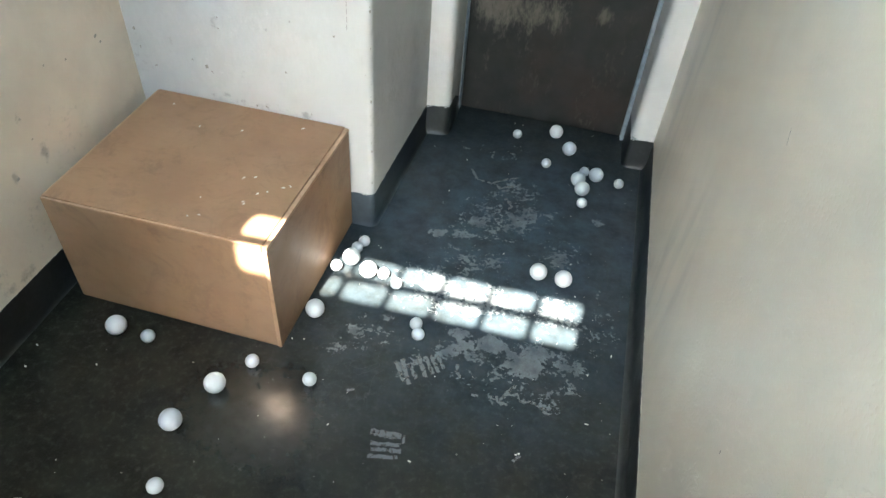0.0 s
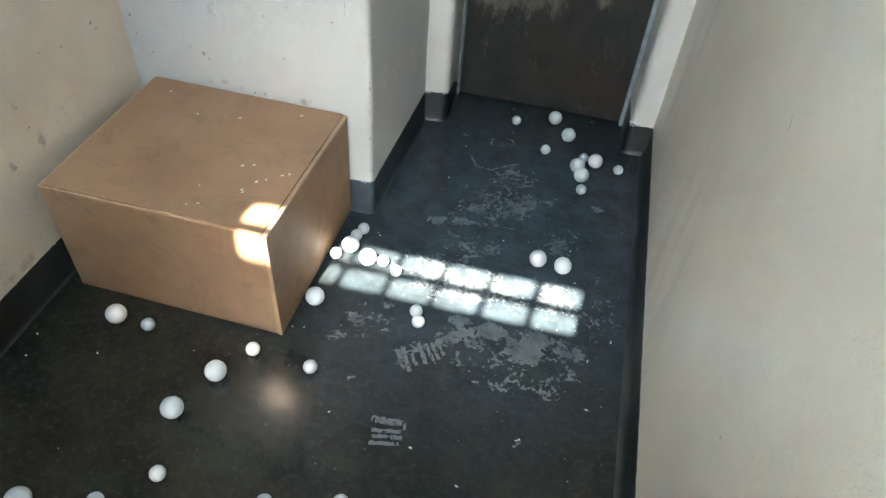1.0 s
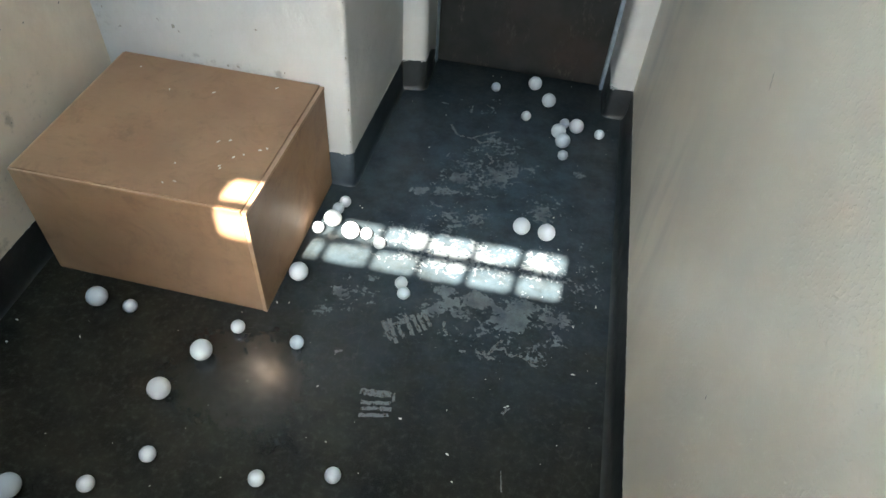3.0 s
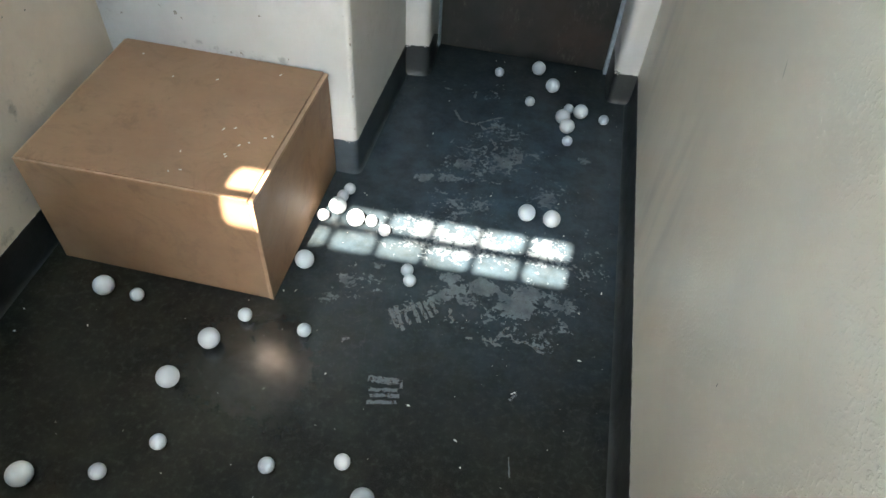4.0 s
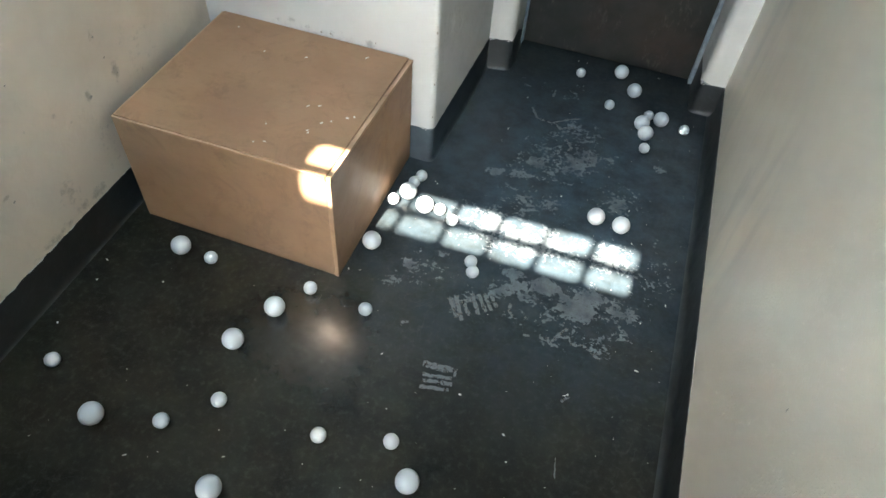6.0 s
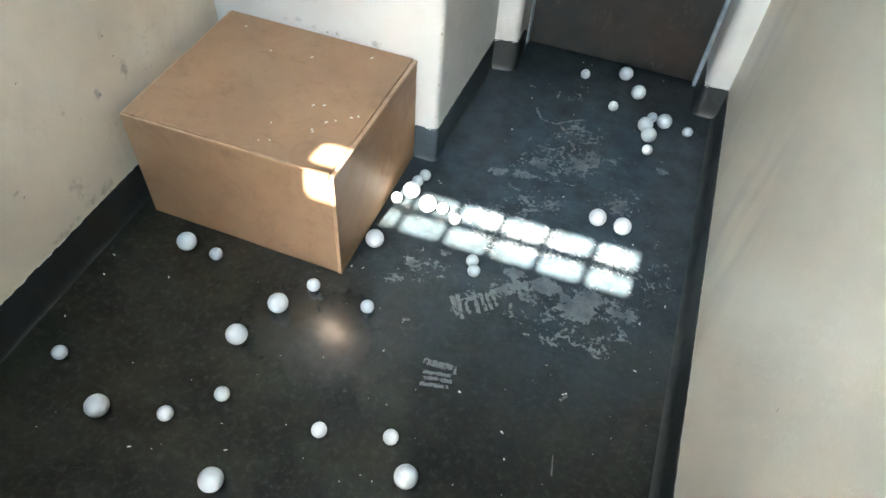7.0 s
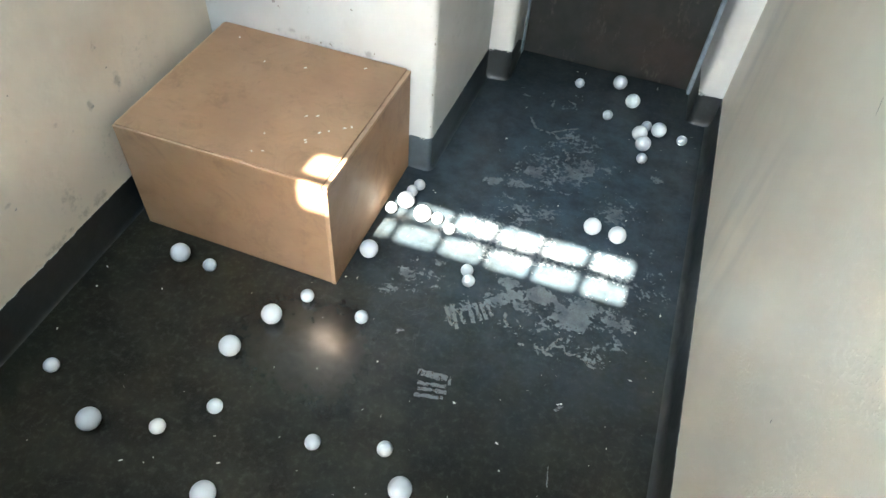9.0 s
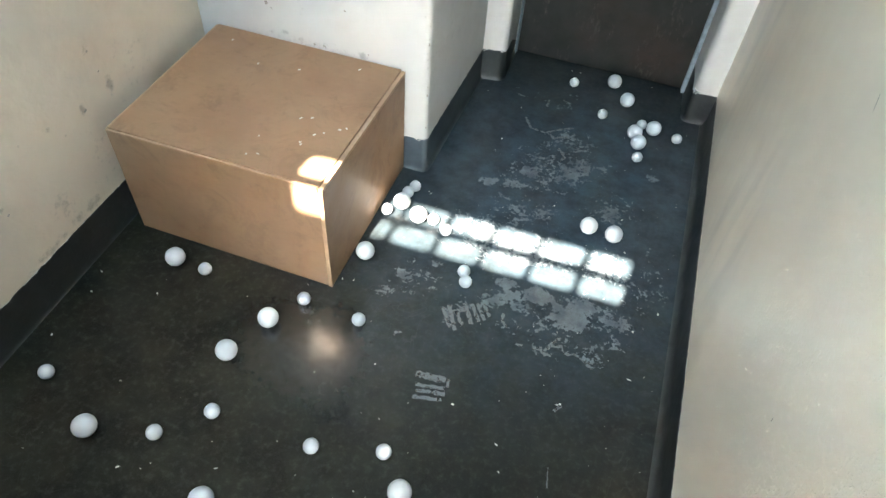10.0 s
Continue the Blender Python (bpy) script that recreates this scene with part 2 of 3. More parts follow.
def skirting_paint():
    k = Mat("black_skirting_paint")
    c = k.mix(k.ramp(k.noise(6, 6, 0.6), 0.35, 0.75), (0.007, 0.0075, 0.0066), (0.019, 0.021, 0.021))
    c = k.mix(k.math("MULTIPLY", k.ramp(k.noise(34, 6, 0.7), 0.52, 0.8), 0.4), c, (0.07, 0.074, 0.074))
    s = k.add("ShaderNodeSeparateXYZ")
    k.put(s.inputs[0], k.co)
    # the floor's bluish haze painted onto the skirting too, strongest at the wall corner
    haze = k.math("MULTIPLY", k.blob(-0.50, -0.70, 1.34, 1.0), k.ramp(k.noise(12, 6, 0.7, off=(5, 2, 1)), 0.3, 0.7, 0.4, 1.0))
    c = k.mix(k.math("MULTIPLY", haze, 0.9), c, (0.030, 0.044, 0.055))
    painted_haze = k.math("MULTIPLY", k.blob(-1.00, -0.85, 0.75, 1.0), k.ramp(k.noise(9, 7, 0.7, off=(2, 2, 0)), 0.3, 0.7, 0.5, 1.0))
    c = k.mix(painted_haze, c, (0.060, 0.082, 0.100))
    # dust settled on the cove, and the ragged edge of the wall paint
    settled = k.math("MULTIPLY", k.ramp(s.outputs[2], 0.002, 0.05, 1.0, 0.0), k.ramp(k.noise(15, 5, 0.65), 0.3, 0.7, 0.1, 0.5))
    c = k.mix(settled, c, (0.040, 0.043, 0.041))
    edge = k.math("ADD", s.outputs[2], k.math("MULTIPLY", k.noise(26, 5, 0.65), 0.024))
    c = k.mix(k.ramp(edge, 0.1610, 0.1630), c, (0.62, 0.60, 0.55))
    k.bump(k.noise(18, 4), 0.4, 0.008)
    k.b.inputs["Coat Weight"].default_value = 0.25
    k.b.inputs["Coat Roughness"].default_value = 0.35
    return k.done(c, 0.5)


M_SKIRT = skirting_paint()


def board(name, a, b, rough, grain, spec=0.5):
    k = Mat(name)
    c = k.mix(k.ramp(k.noise(3.2, 5, 0.6), 0.35, 0.72), a, b)
    c = k.mix(k.math("MULTIPLY", k.ramp(k.noise(60, 5, 0.6, stretch=grain), 0.45, 0.75), 0.1), c, tuple(v * 0.72 for v in b))
    c = k.mix(k.math("MULTIPLY", k.ramp(k.noise(7, 6, 0.7, off=(3, 9, 4), distort=0.8), 0.54, 0.72), 0.55), c, tuple(v * 0.62 for v in b))
    c = k.mix(k.math("MULTIPLY", k.ramp(k.noise(1.6, 4, 0.6, off=(8, 1, 6)), 0.42, 0.66), 0.4), c, (a[0] * 1.12, a[1] * 1.16, a[2] * 1.15))
    c = k.mix(k.math("MULTIPLY", k.ramp(k.noise(4.5, 7, 0.72, off=(1, 5, 2), distort=1.2), 0.50, 0.66), 0.45), c, tuple(v * 0.7 for v in b))
    c = k.mix(k.math("MULTIPLY", k.ramp(k.noise(26, 5, 0.7, off=(6, 0, 3)), 0.55, 0.75), 0.3), c, tuple(v * 0.66 for v in b))
    k.bump(k.noise(160, 3, stretch=grain), 0.12, 0.001)
    return k.done(c, k.ramp(k.noise(8, 4), 0.3, 0.7, rough - 0.06, rough + 0.08), 0.0, spec)


M_BOARD = board("brown_fibreboard", (0.318, 0.190, 0.107), (0.259, 0.150, 0.085), 0.55, (0.15, 1, 1), 0.45)
# the same board, made glossier to brighten its glint on the floor
M_FRONT = board("glossier_fibreboard", (0.318, 0.190, 0.107), (0.259, 0.150, 0.085), 0.43, (0.15, 1, 1), 1.0)
M_EDGE = board("pale_board_edge", (0.42, 0.275, 0.175), (0.35, 0.215, 0.13), 0.6, (0.3, 0.3, 1))


def door_paint():
    k = Mat("rusty_black_door_paint")
    c = k.mix(k.ramp(k.noise(4, 6, 0.65), 0.4, 0.7), (0.007, 0.0085, 0.0083), (0.016, 0.0155, 0.0135))
    c = k.mix(k.math("MULTIPLY", k.ramp(k.noise(2.6, 5, 0.6, off=(4, 0, 2)), 0.5, 0.7), 0.55), c, (0.025, 0.0155, 0.0115))
    c = k.mix(k.math("MULTIPLY", k.blob(-0.29, 0.12, 0.24, 1.6, (0, 2)), k.ramp(k.noise(14, 6, 0.7), 0.35, 0.65, 0.1, 0.6)), c, (0.036, 0.017, 0.011))
    worn = 0.0
    for x, z, r in ((-0.846, 0.55, 0.16), (-0.777, 0.54, 0.16), (-0.633, 0.55, 0.14), (-0.54, 0.545, 0.12), (-0.335, 0.57, 0.07), (-0.7, 0.8, 0.35), (-0.5, 1.2, 0.5)):
        worn = k.math("MAXIMUM", worn, k.blob(x, z, r, 0.8, (0, 2)))
    flake = k.math("ADD", k.math("MULTIPLY", k.noise(15, 7, 0.7, stretch=(1, 1, 0.5), distort=0.4), 0.6), k.math("MULTIPLY", k.noise(55, 6, 0.7, stretch=(1, 1, 0.35), off=(2, 0, 5), distort=0.6), 0.4))
    c = k.mix(k.math("MULTIPLY", k.ramp(k.math("ADD", flake, k.math("MULTIPLY", worn, 0.24)), 0.55, 0.78), 0.8), c, k.mix(k.noise(40, 4), (0.075, 0.066, 0.05), (0.15, 0.135, 0.11)))
    k.bump(k.noise(22, 6, 0.65), 0.3, 0.004)
    return k.done(c, k.ramp(k.noise(9, 5), 0.3, 0.7, 0.55, 0.72), 0.0, 0.35)


M_DOOR = door_paint()


def plain(name, color, rough, metal=0.0, vary=0.12, scale=20):
    k = Mat(name)
    c = k.mix(k.ramp(k.noise(scale, 5), 0.35, 0.7), color, tuple(v * (1 - vary) for v in color))
    k.bump(k.noise(scale * 5, 3), 0.1, 0.001)
    return k.done(c, rough, metal)


M_STEEL = plain("blue_grey_steel", (0.22, 0.26, 0.295), 0.7, 0.0, 0.35, 30)
M_BALL = plain("white_ball_plastic", (0.60, 0.625, 0.645), 0.3, 0.0, 0.04, 24)
soft = M_BALL.node_tree.nodes["Principled BSDF"]
soft.inputs["Subsurface Weight"].default_value = 1.0
soft.inputs["Subsurface Radius"].default_value = (1.0, 1.0, 1.0)
soft.inputs["Subsurface Scale"].default_value = 0.05
M_FLAKE = plain("white_paint_flake", (0.72, 0.71, 0.66), 0.6, 0.0, 0.2, 90)
M_CHIP = plain("dark_plaster_chip", (0.33, 0.30, 0.26), 0.85, 0.0, 0.4, 120)
M_FRAME = plain("white_window_frame_paint", (0.6, 0.6, 0.57), 0.5)
M_CEIL = wall_paint("white_ceiling_paint", (0.80, 0.79, 0.76), (0.72, 0.70, 0.66), 0.7, 0.2, 0.2)
k = Mat("clear_glass")
k.b.inputs["Transmission Weight"].default_value = 1.0
M_GLASS = k.done((0.95, 0.97, 0.97), 0.02)


def dust():
    k = Mat("grey_floor_dust")
    clear = k.add("ShaderNodeBsdfTransparent")
    mixer = k.add("ShaderNodeMixShader")
    k.put(mixer.inputs[0], k.math("MULTIPLY", k.ramp(k.noise(60, 6, 0.72), 0.30, 0.50), 0.68))
    k.put(mixer.inputs[1], clear.outputs[0])
    k.put(mixer.inputs[2], k.b.outputs[0])
    k.put(k.out.inputs[0], mixer.outputs[0])
    return k.done((0.18, 0.195, 0.205), 0.75)


M_DUST = dust()


# ---- mesh helpers ----
def mesh_of(name, bm, mat, smooth=False):
    me = bpy.data.meshes.new(name)
    bmesh.ops.recalc_face_normals(bm, faces=bm.faces)
    bm.to_mesh(me)
    bm.free()
    me.materials.append(mat)
    if smooth:
        me.shade_smooth()
        me.set_sharp_from_angle(angle=radians(35))
    return me


def part(name, bm, material, parent=None, label="", smooth=False):
    ob = new(name, mesh_of(name, bm, material, smooth))
    ob.parent = parent
    return tagged(ob, label)


def structure(name, bm, mat, label, category, smooth=False):
    return tagged(part(name, bm, mat, None, "", smooth), label, category, "", "structure")


def box_bm(x0, x1, y0, y1, z0, z1, bevel=0.0, bm=None):
    own = bm is None
    bm = bmesh.new() if own else bm
    vs = bmesh.ops.create_cube(bm, size=1.0)["verts"]
    for v in vs:
        v.co = Vector(((x0 + x1) / 2 + v.co.x * (x1 - x0), (y0 + y1) / 2 + v.co.y * (y1 - y0), (z0 + z1) / 2 + v.co.z * (z1 - z0)))
    if bevel:
        es = list({e for v in vs for e in v.link_edges})
        bmesh.ops.bevel(bm, geom=es, offset=bevel, segments=2, affect="EDGES", profile=0.6)
    return bm


def rounded(points):
    """A plan outline; a point with a third number is rounded with that radius."""
    out, n = [], len(points)
    for i, p in enumerate(points):
        q = Vector(p[:2])
        if len(p) < 3:
            out.append(q)
            continue
        a, b = Vector(points[i - 1][:2]), Vector(points[(i + 1) % n][:2])
        ua, ub = (a - q).normalized(), (b - q).normalized()
        for s in range(9):
            f = s / 8
            pa, pb = q + ua * p[2] * (1 - f), q + ub * p[2] * f
            out.append(pa * (1 - f) + pb * f)
    return out


def prism(points, z0, z1, bm=None):
    bm = bm or bmesh.new()
    pts = rounded(points)
    lo = [bm.verts.new((p.x, p.y, z0)) for p in pts]
    hi = [bm.verts.new((p.x, p.y, z1)) for p in pts]
    for i in range(len(pts)):
        j = (i + 1) % len(pts)
        bm.faces.new((lo[i], lo[j], hi[j], hi[i]))
    bm.faces.new(hi)
    bm.faces.new(lo[::-1])
    return bm


def sweep(points, profile):
    """Carries a profile (out, up) along a plan line; out is to the line's right."""
    pts = [Vector(p) for p in points]
    bm = bmesh.new()
    rings = []
    for i, p in enumerate(pts):
        d0 = (p - pts[i - 1]).normalized() if i else (pts[1] - p).normalized()
        d1 = (pts[i + 1] - p).normalized() if i + 1 < len(pts) else d0
        n0, n1 = Vector((d0.y, -d0.x)), Vector((d1.y, -d1.x))
        m = (n0 + n1).normalized()
        m /= max(0.3, m.dot(n0))
        rings.append([bm.verts.new((p.x + m.x * o, p.y + m.y * o, z)) for o, z in profile])
    for a, b in zip(rings, rings[1:]):
        for i in range(len(profile) - 1):
            bm.faces.new((a[i], b[i], b[i + 1], a[i + 1]))
    bm.faces.new(rings[0])
    bm.faces.new(rings[-1][::-1])
    return bm


# ---- the room ----
SK, TOP = 0.15, 2.9


def west_x(y):
    return -1.895 - 0.06 * (y + 1.43)


structure("floor", box_bm(-2.4, 0.2, -8.5, 0.6, -0.12, 0.0), M_FLOOR, "worn black-painted concrete floor with scuffs, dust and painted-in bluish haze", "floor")
structure("ceiling", box_bm(-2.4, 0.2, -3.15, 0.6, TOP, TOP + 0.12), M_CEIL, "plain white painted ceiling", "ceiling")
NORTH = [(-2.3, -0.79), (-1.03, -0.79, 0.024), (-1.03, 0.45), (-2.3, 0.45)]
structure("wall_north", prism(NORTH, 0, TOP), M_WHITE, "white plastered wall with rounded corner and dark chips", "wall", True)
JAMB_L = [(-1.03, -0.068), (-0.925, -0.05, 0.035), (-0.94, 0.26), (-1.03, 0.26)]
JAMB_R = [(-0.100, -0.016, 0.055), (0.0, -0.012), (0.0, 0.26), (-0.112, 0.26)]
structure("wall_door_west", prism(JAMB_L, 0, TOP), M_WHITE, "white plastered door reveal with rounded edge", "wall", True)
structure("wall_door_east", prism(JAMB_R, 0, TOP), M_WHITE, "white plastered door reveal with chipped lower edge", "wall", True)
structure("wall_door_head", box_bm(-0.945, -0.095, -0.02, 0.262, 2.07, TOP), M_WHITE, "white plaster above the door", "wall")
structure("wall_door_back", box_bm(-1.03, 0.0, 0.29, 0.45, 0, TOP), M_WHITE, "plain wall behind the closed door", "wall")
structure("wall_east", prism([(0.0, -8.4), (0.0, 0.45), (0.16, 0.45), (0.16, -8.4)], 0, TOP), M_GLOSS, "glossy cream-grey painted wall with orange-peel texture", "wall")
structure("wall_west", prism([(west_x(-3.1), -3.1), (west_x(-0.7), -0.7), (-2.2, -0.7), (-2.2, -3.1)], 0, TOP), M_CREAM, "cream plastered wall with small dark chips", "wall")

# window wall with a splayed sill under a row of small panes
bm = bmesh.new()
yi, yo = WIN_Y + 0.15, WIN_Y - 0.02
box_bm(-2.4, WIN_X0, yo, yi, REAR_TOP, TOP, bm=bm)
box_bm(WIN_X1, 0.3, yo, yi, REAR_TOP, TOP, bm=bm)
box_bm(WIN_X0, WIN_X1, yo, yi, WIN_Z1, TOP, bm=bm)
sect = [(yi, REAR_TOP), (yi, WIN_Z0 - 0.19), (yo, WIN_Z0), (yo, REAR_TOP)]
ends = [[bm.verts.new((x, y, z)) for y, z in sect] for x in (WIN_X0, WIN_X1)]
bm.faces.new(ends[0])
bm.faces.new(ends[1][::-1])
for i in range(4):
    bm.faces.new((ends[0][i], ends[0][(i + 1) % 4], ends[1][(i + 1) % 4], ends[1][i]))
bm.transform(WALL_TURN)
structure("wall_south", bm, M_CREAM, "cream plastered wall with a high barred window", "wall")

# unseen corridor added behind the camera; its west wall shades the box
structure("ceiling_rear", box_bm(-2.4, 0.2, -8.5, yo + 0.05, REAR_TOP - 0.06, REAR_TOP - 0.003), M_CEIL, "low plain ceiling added over the unseen rear corridor", "ceiling")
structure("wall_light_block", prism([(-2.4, -3.03), (-1.22, -3.03, 0.03), (-1.22, -8.4), (-2.4, -8.4)], 0, REAR_TOP - 0.06), M_CREAM, "plain cream wall added out of view to hold rear light off the box", "wall", True)
bm = box_bm(-2.4, -1.19, REAR_Y - 0.12, REAR_Y, 0, REAR_TOP - 0.06)
box_bm(-0.02, 0.2, REAR_Y - 0.12, REAR_Y, 0, REAR_TOP - 0.06, bm=bm)
box_bm(-1.19, -0.02, REAR_Y - 0.12, REAR_Y, 2.05, REAR_TOP - 0.06, bm=bm)
structure("wall_rear_end", bm, M_CREAM, "cream wall with an opening, added out of view for the rear fill lamp", "wall")

window = tagged(new("window_1"), "high white steel window of two rows of small panes", "window", "", "structure")
window.matrix_world = WALL_TURN
COLS, ROWS = 6, 2
BAR_X, BAR_Z, ROUND = 0.021, 0.034, 0.022
sx, sz = (WIN_X1 - WIN_X0) / COLS, (WIN_Z1 - WIN_Z0) / ROWS


def pane_frame(x0, x1, z0, z1):
    """A steel surround with a round-cornered opening, 16 mm deep."""
    hole, rim = [], []
    mx, mz = (x0 + x1) / 2, (z0 + z1) / 2
    hx, hz = (x1 - x0 - BAR_X) / 2, (z1 - z0 - BAR_Z) / 2
    for u, w, start in ((1, 1, 0), (-1, 1, 90), (-1, -1, 180), (1, -1, 270)):
        for i in range(7):
            a = radians(start + 15 * i)
            hole.append((mx + u * (hx - ROUND) + ROUND * math.cos(a), mz + w * (hz - ROUND) + ROUND * math.sin(a)))
            rim.append((x1 if u > 0 else x0, z1 if w > 0 else z0))
    bm = bmesh.new()
    loops = [[bm.verts.new((x, WIN_Y + d, z)) for x, z in loop] for loop in (hole, rim) for d in (-0.008, 0.008)]
    n = len(hole)
    for i in range(n):
        j = (i + 1) % n
        for a, b in ((0, 1), (2, 0), (1, 3), (3, 2)):
            bm.faces.new((loops[a][i], loops[a][j], loops[b][j], loops[b][i]))
    bmesh.ops.remove_doubles(bm, verts=bm.verts, dist=0.0001)
    return bm


for i in range(COLS):
    for j in range(ROWS):
        x, z = WIN_X0 + i * sx, WIN_Z0 + j * sz
        part("pane_frame", pane_frame(x, x + sx, z, z + sz), M_FRAME, window)
        p = part("pane", box_bm(x + BAR_X / 2 - 0.002, x + sx - BAR_X / 2 + 0.002, WIN_Y - 0.002, WIN_Y + 0.002, z + BAR_Z / 2 - 0.002, z + sz - BAR_Z / 2 + 0.002), M_GLASS, window)
        p.visible_shadow = False

# black skirting with a small cove at the floor
COVE = [(-0.008, SK), (0.0008, SK), (0.002, 0.060), (0.0045, 0.034), (0.009, 0.018), (0.015, 0.008), (0.023, 0.002), (0.029, 0.0004), (-0.008, 0.0004)]
north_line = rounded([(-2.0, -0.79), (-1.03, -0.79, 0.022), (-1.03, -0.075)])[1:-1]
runs = [("wall_west", [(west_x(-3.02), -3.02), (west_x(-0.79), -0.79)]),
        ("wall_north", [(west_x(-0.79), -0.79)] + [tuple(p) for p in north_line] + [(-1.03, -0.068)]),
        ("west_reveal", [(-1.03, -0.068)] + [tuple(p) for p in rounded([(-1.03, -0.068), (-0.925, -0.05, 0.035), (-0.94, 0.22)])[1:]]),
        ("east_reveal", [(-0.110, 0.22)] + [tuple(p) for p in rounded([(-0.110, 0.22), (-0.100, -0.016, 0.03), (0.0, -0.012)])[1:]]),
        ("wall_east", [(0.0, -0.012), (0.0, -8.1)])]
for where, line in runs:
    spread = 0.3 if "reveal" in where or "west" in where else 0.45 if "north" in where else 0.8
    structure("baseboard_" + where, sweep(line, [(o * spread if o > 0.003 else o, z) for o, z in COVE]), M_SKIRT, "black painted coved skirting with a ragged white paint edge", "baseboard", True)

def crumbs(name, label, spots):
    bm = bmesh.new()
    r = random.Random(9)
    for x, y, z, size in spots:
        m = Matrix.Translation((x, y, z)) @ Matrix.Rotation(r.uniform(0, 3), 4, "Z") @ Matrix.Diagonal((size, size * 0.4, size * 0.35, 1))
        for v in bmesh.ops.create_icosphere(bm, subdivisions=2, radius=0.5, matrix=m)["verts"]:
            v.co += Vector((r.uniform(-1, 1), r.uniform(-1, 1), r.uniform(-1, 1))) * size * 0.13
    tagged(part(name, bm, M_WHITE), label, "plaster", "", "stuff")


crumbs("plaster_lumps", "ragged lumps of white paint at the foot of the door reveal", (
    (-0.098, -0.014, 0.150, 0.018), (-0.088, -0.017, 0.146, 0.014), (-0.074, -0.016, 0.150, 0.012), (-0.100, 0.0, 0.154, 0.014),
    (-0.934, -0.046, 0.149, 0.016), (-0.945, -0.052, 0.146, 0.012), (-1.010, -0.066, 0.147, 0.012), (-1.022, -0.068, 0.143, 0.011)))
crumbs("plaster_lumps", "flaking white paint at the foot of the rounded corner", (
    (-1.056, -0.789, 0.146, 0.014), (-1.040, -0.783, 0.143, 0.014), (-1.070, -0.792, 0.149, 0.012)))

# ---- the door ----
door = tagged(new("door_1"), "closed dark metal door, rusty and flaking", "door", "", "structure")
door.location = (-0.53, 0.25, 0)
leaf = box_bm(-0.40, 0.40, -0.015, 0.02, 0.004, 2.04, 0.003)
part("door_leaf", leaf, M_DOOR, door)
for side in (-1, 1):
    jb = box_bm(-0.008, 0.008, -0.045, 0.03, 0.0, 2.07, 0.002)
    box_bm(-0.006, 0.010, -0.022, -0.017, 0.0, 2.07, 0.001, jb) if side < 0 else box_bm(-0.010, 0.006, -0.022, -0.017, 0.0, 2.07, 0.001, jb)
    bmesh.ops.translate(jb, verts=jb.verts, vec=(side * 0.409, 0, 0))
    part("door_frame_post", jb, M_STEEL, door, "blue-grey steel door frame")
part("door_frame_head", box_bm(-0.40, 0.40, -0.045, 0.03, 2.05, 2.07, 0.002), M_STEEL, door, "blue-grey steel door frame")

# ---- the wooden box ----
BX0, BX1, BY0, BY1, BH = -1.832, -1.104, -1.452, -0.798, 0.428
crate = tagged(new("wooden_box"), "large brown fibreboard box with pale edges, standing closed on the floor", "box")
crate.location = (BX0, BY0, 0)
W, D, T = BX1 - BX0, BY1 - BY0, 0.014


def panel(name, *size, mat=M_BOARD, label=""):
    """A board of the box, which has gone a little out of square."""
    b = box_bm(*size)
    for v in b.verts:
        u, w = 1 - v.co.x / W, v.co.y / D
        v.co.x -= 0.012 * w + 0.016 * u * w
        v.co.z *= 1 - 0.03 * u * (1 - w)
    part(name, b, mat, crate, label)


panel("front_panel", 0, W - T - 0.001, 0, T, 0.0, BH - 0.004, 0.0015, mat=M_FRONT)
panel("back_panel", 0, W - T - 0.001, D - T, D, 0.0, BH - 0.004, 0.0015)
panel("side_panel", 0.002, T, T + 0.001, D - T - 0.001, 0.0, BH - 0.004, 0.0015)
panel("side_panel", W - T, W, 0.004, D, 0.0, BH - 0.012, 0.0015)
panel("top_panel", T * 0.5, W - T * 0.95, T * 0.47, D, BH - 0.003, BH + 0.006, 0.0015)
panel("corner_edge", W - T + 0.001, W + 0.001, -0.002, 0.003, 0.0, BH - 0.013, 0.001, mat=M_EDGE, label="pale raw board edge")
panel("top_edge", W - T * 0.9, W + 0.002, 0.0, D, BH - 0.010, BH + 0.002, 0.002, mat=M_EDGE, label="pale raw board edge")
panel("top_edge", 0.0, W - T * 1.15, -0.001, T * 0.42, BH - 0.0035, BH + 0.003, 0.0015, mat=M_EDGE, label="pale raw board edge")
panel("top_edge", -0.002, T * 0.45, T * 0.65, D, BH - 0.0035, BH + 0.003, 0.0015, mat=M_EDGE, label="pale raw board edge")

# ---- the balls ----
def ball(name, r, seed):
    bm = bmesh.new()
    bmesh.ops.create_uvsphere(bm, u_segments=40, v_segments=24, radius=r)
    for v in bm.verts:
        v.co *= 1 + 0.012 * noise.noise(v.co * (1.2 / r) + Vector((seed, 0, 0)))
    return part(name, bm, M_BALL, None, "", True)


LARGE, SMALL = 0.0317, 0.0214
large_at = ((-1.624, -1.555), (-1.219, -1.658), (-1.272, -1.807), (-1.488, -2.151), (-1.09, -2.209), (-0.635, -2.015), (-1.058, -1.290), (-1.035, -1.014),
            (-0.954, -1.058), (-0.363, -0.868), (-0.270, -0.876), (-0.431, 0.116), (-0.353, -0.009), (-0.287, -0.234), (-0.214, -0.176), (-0.263, -0.299))
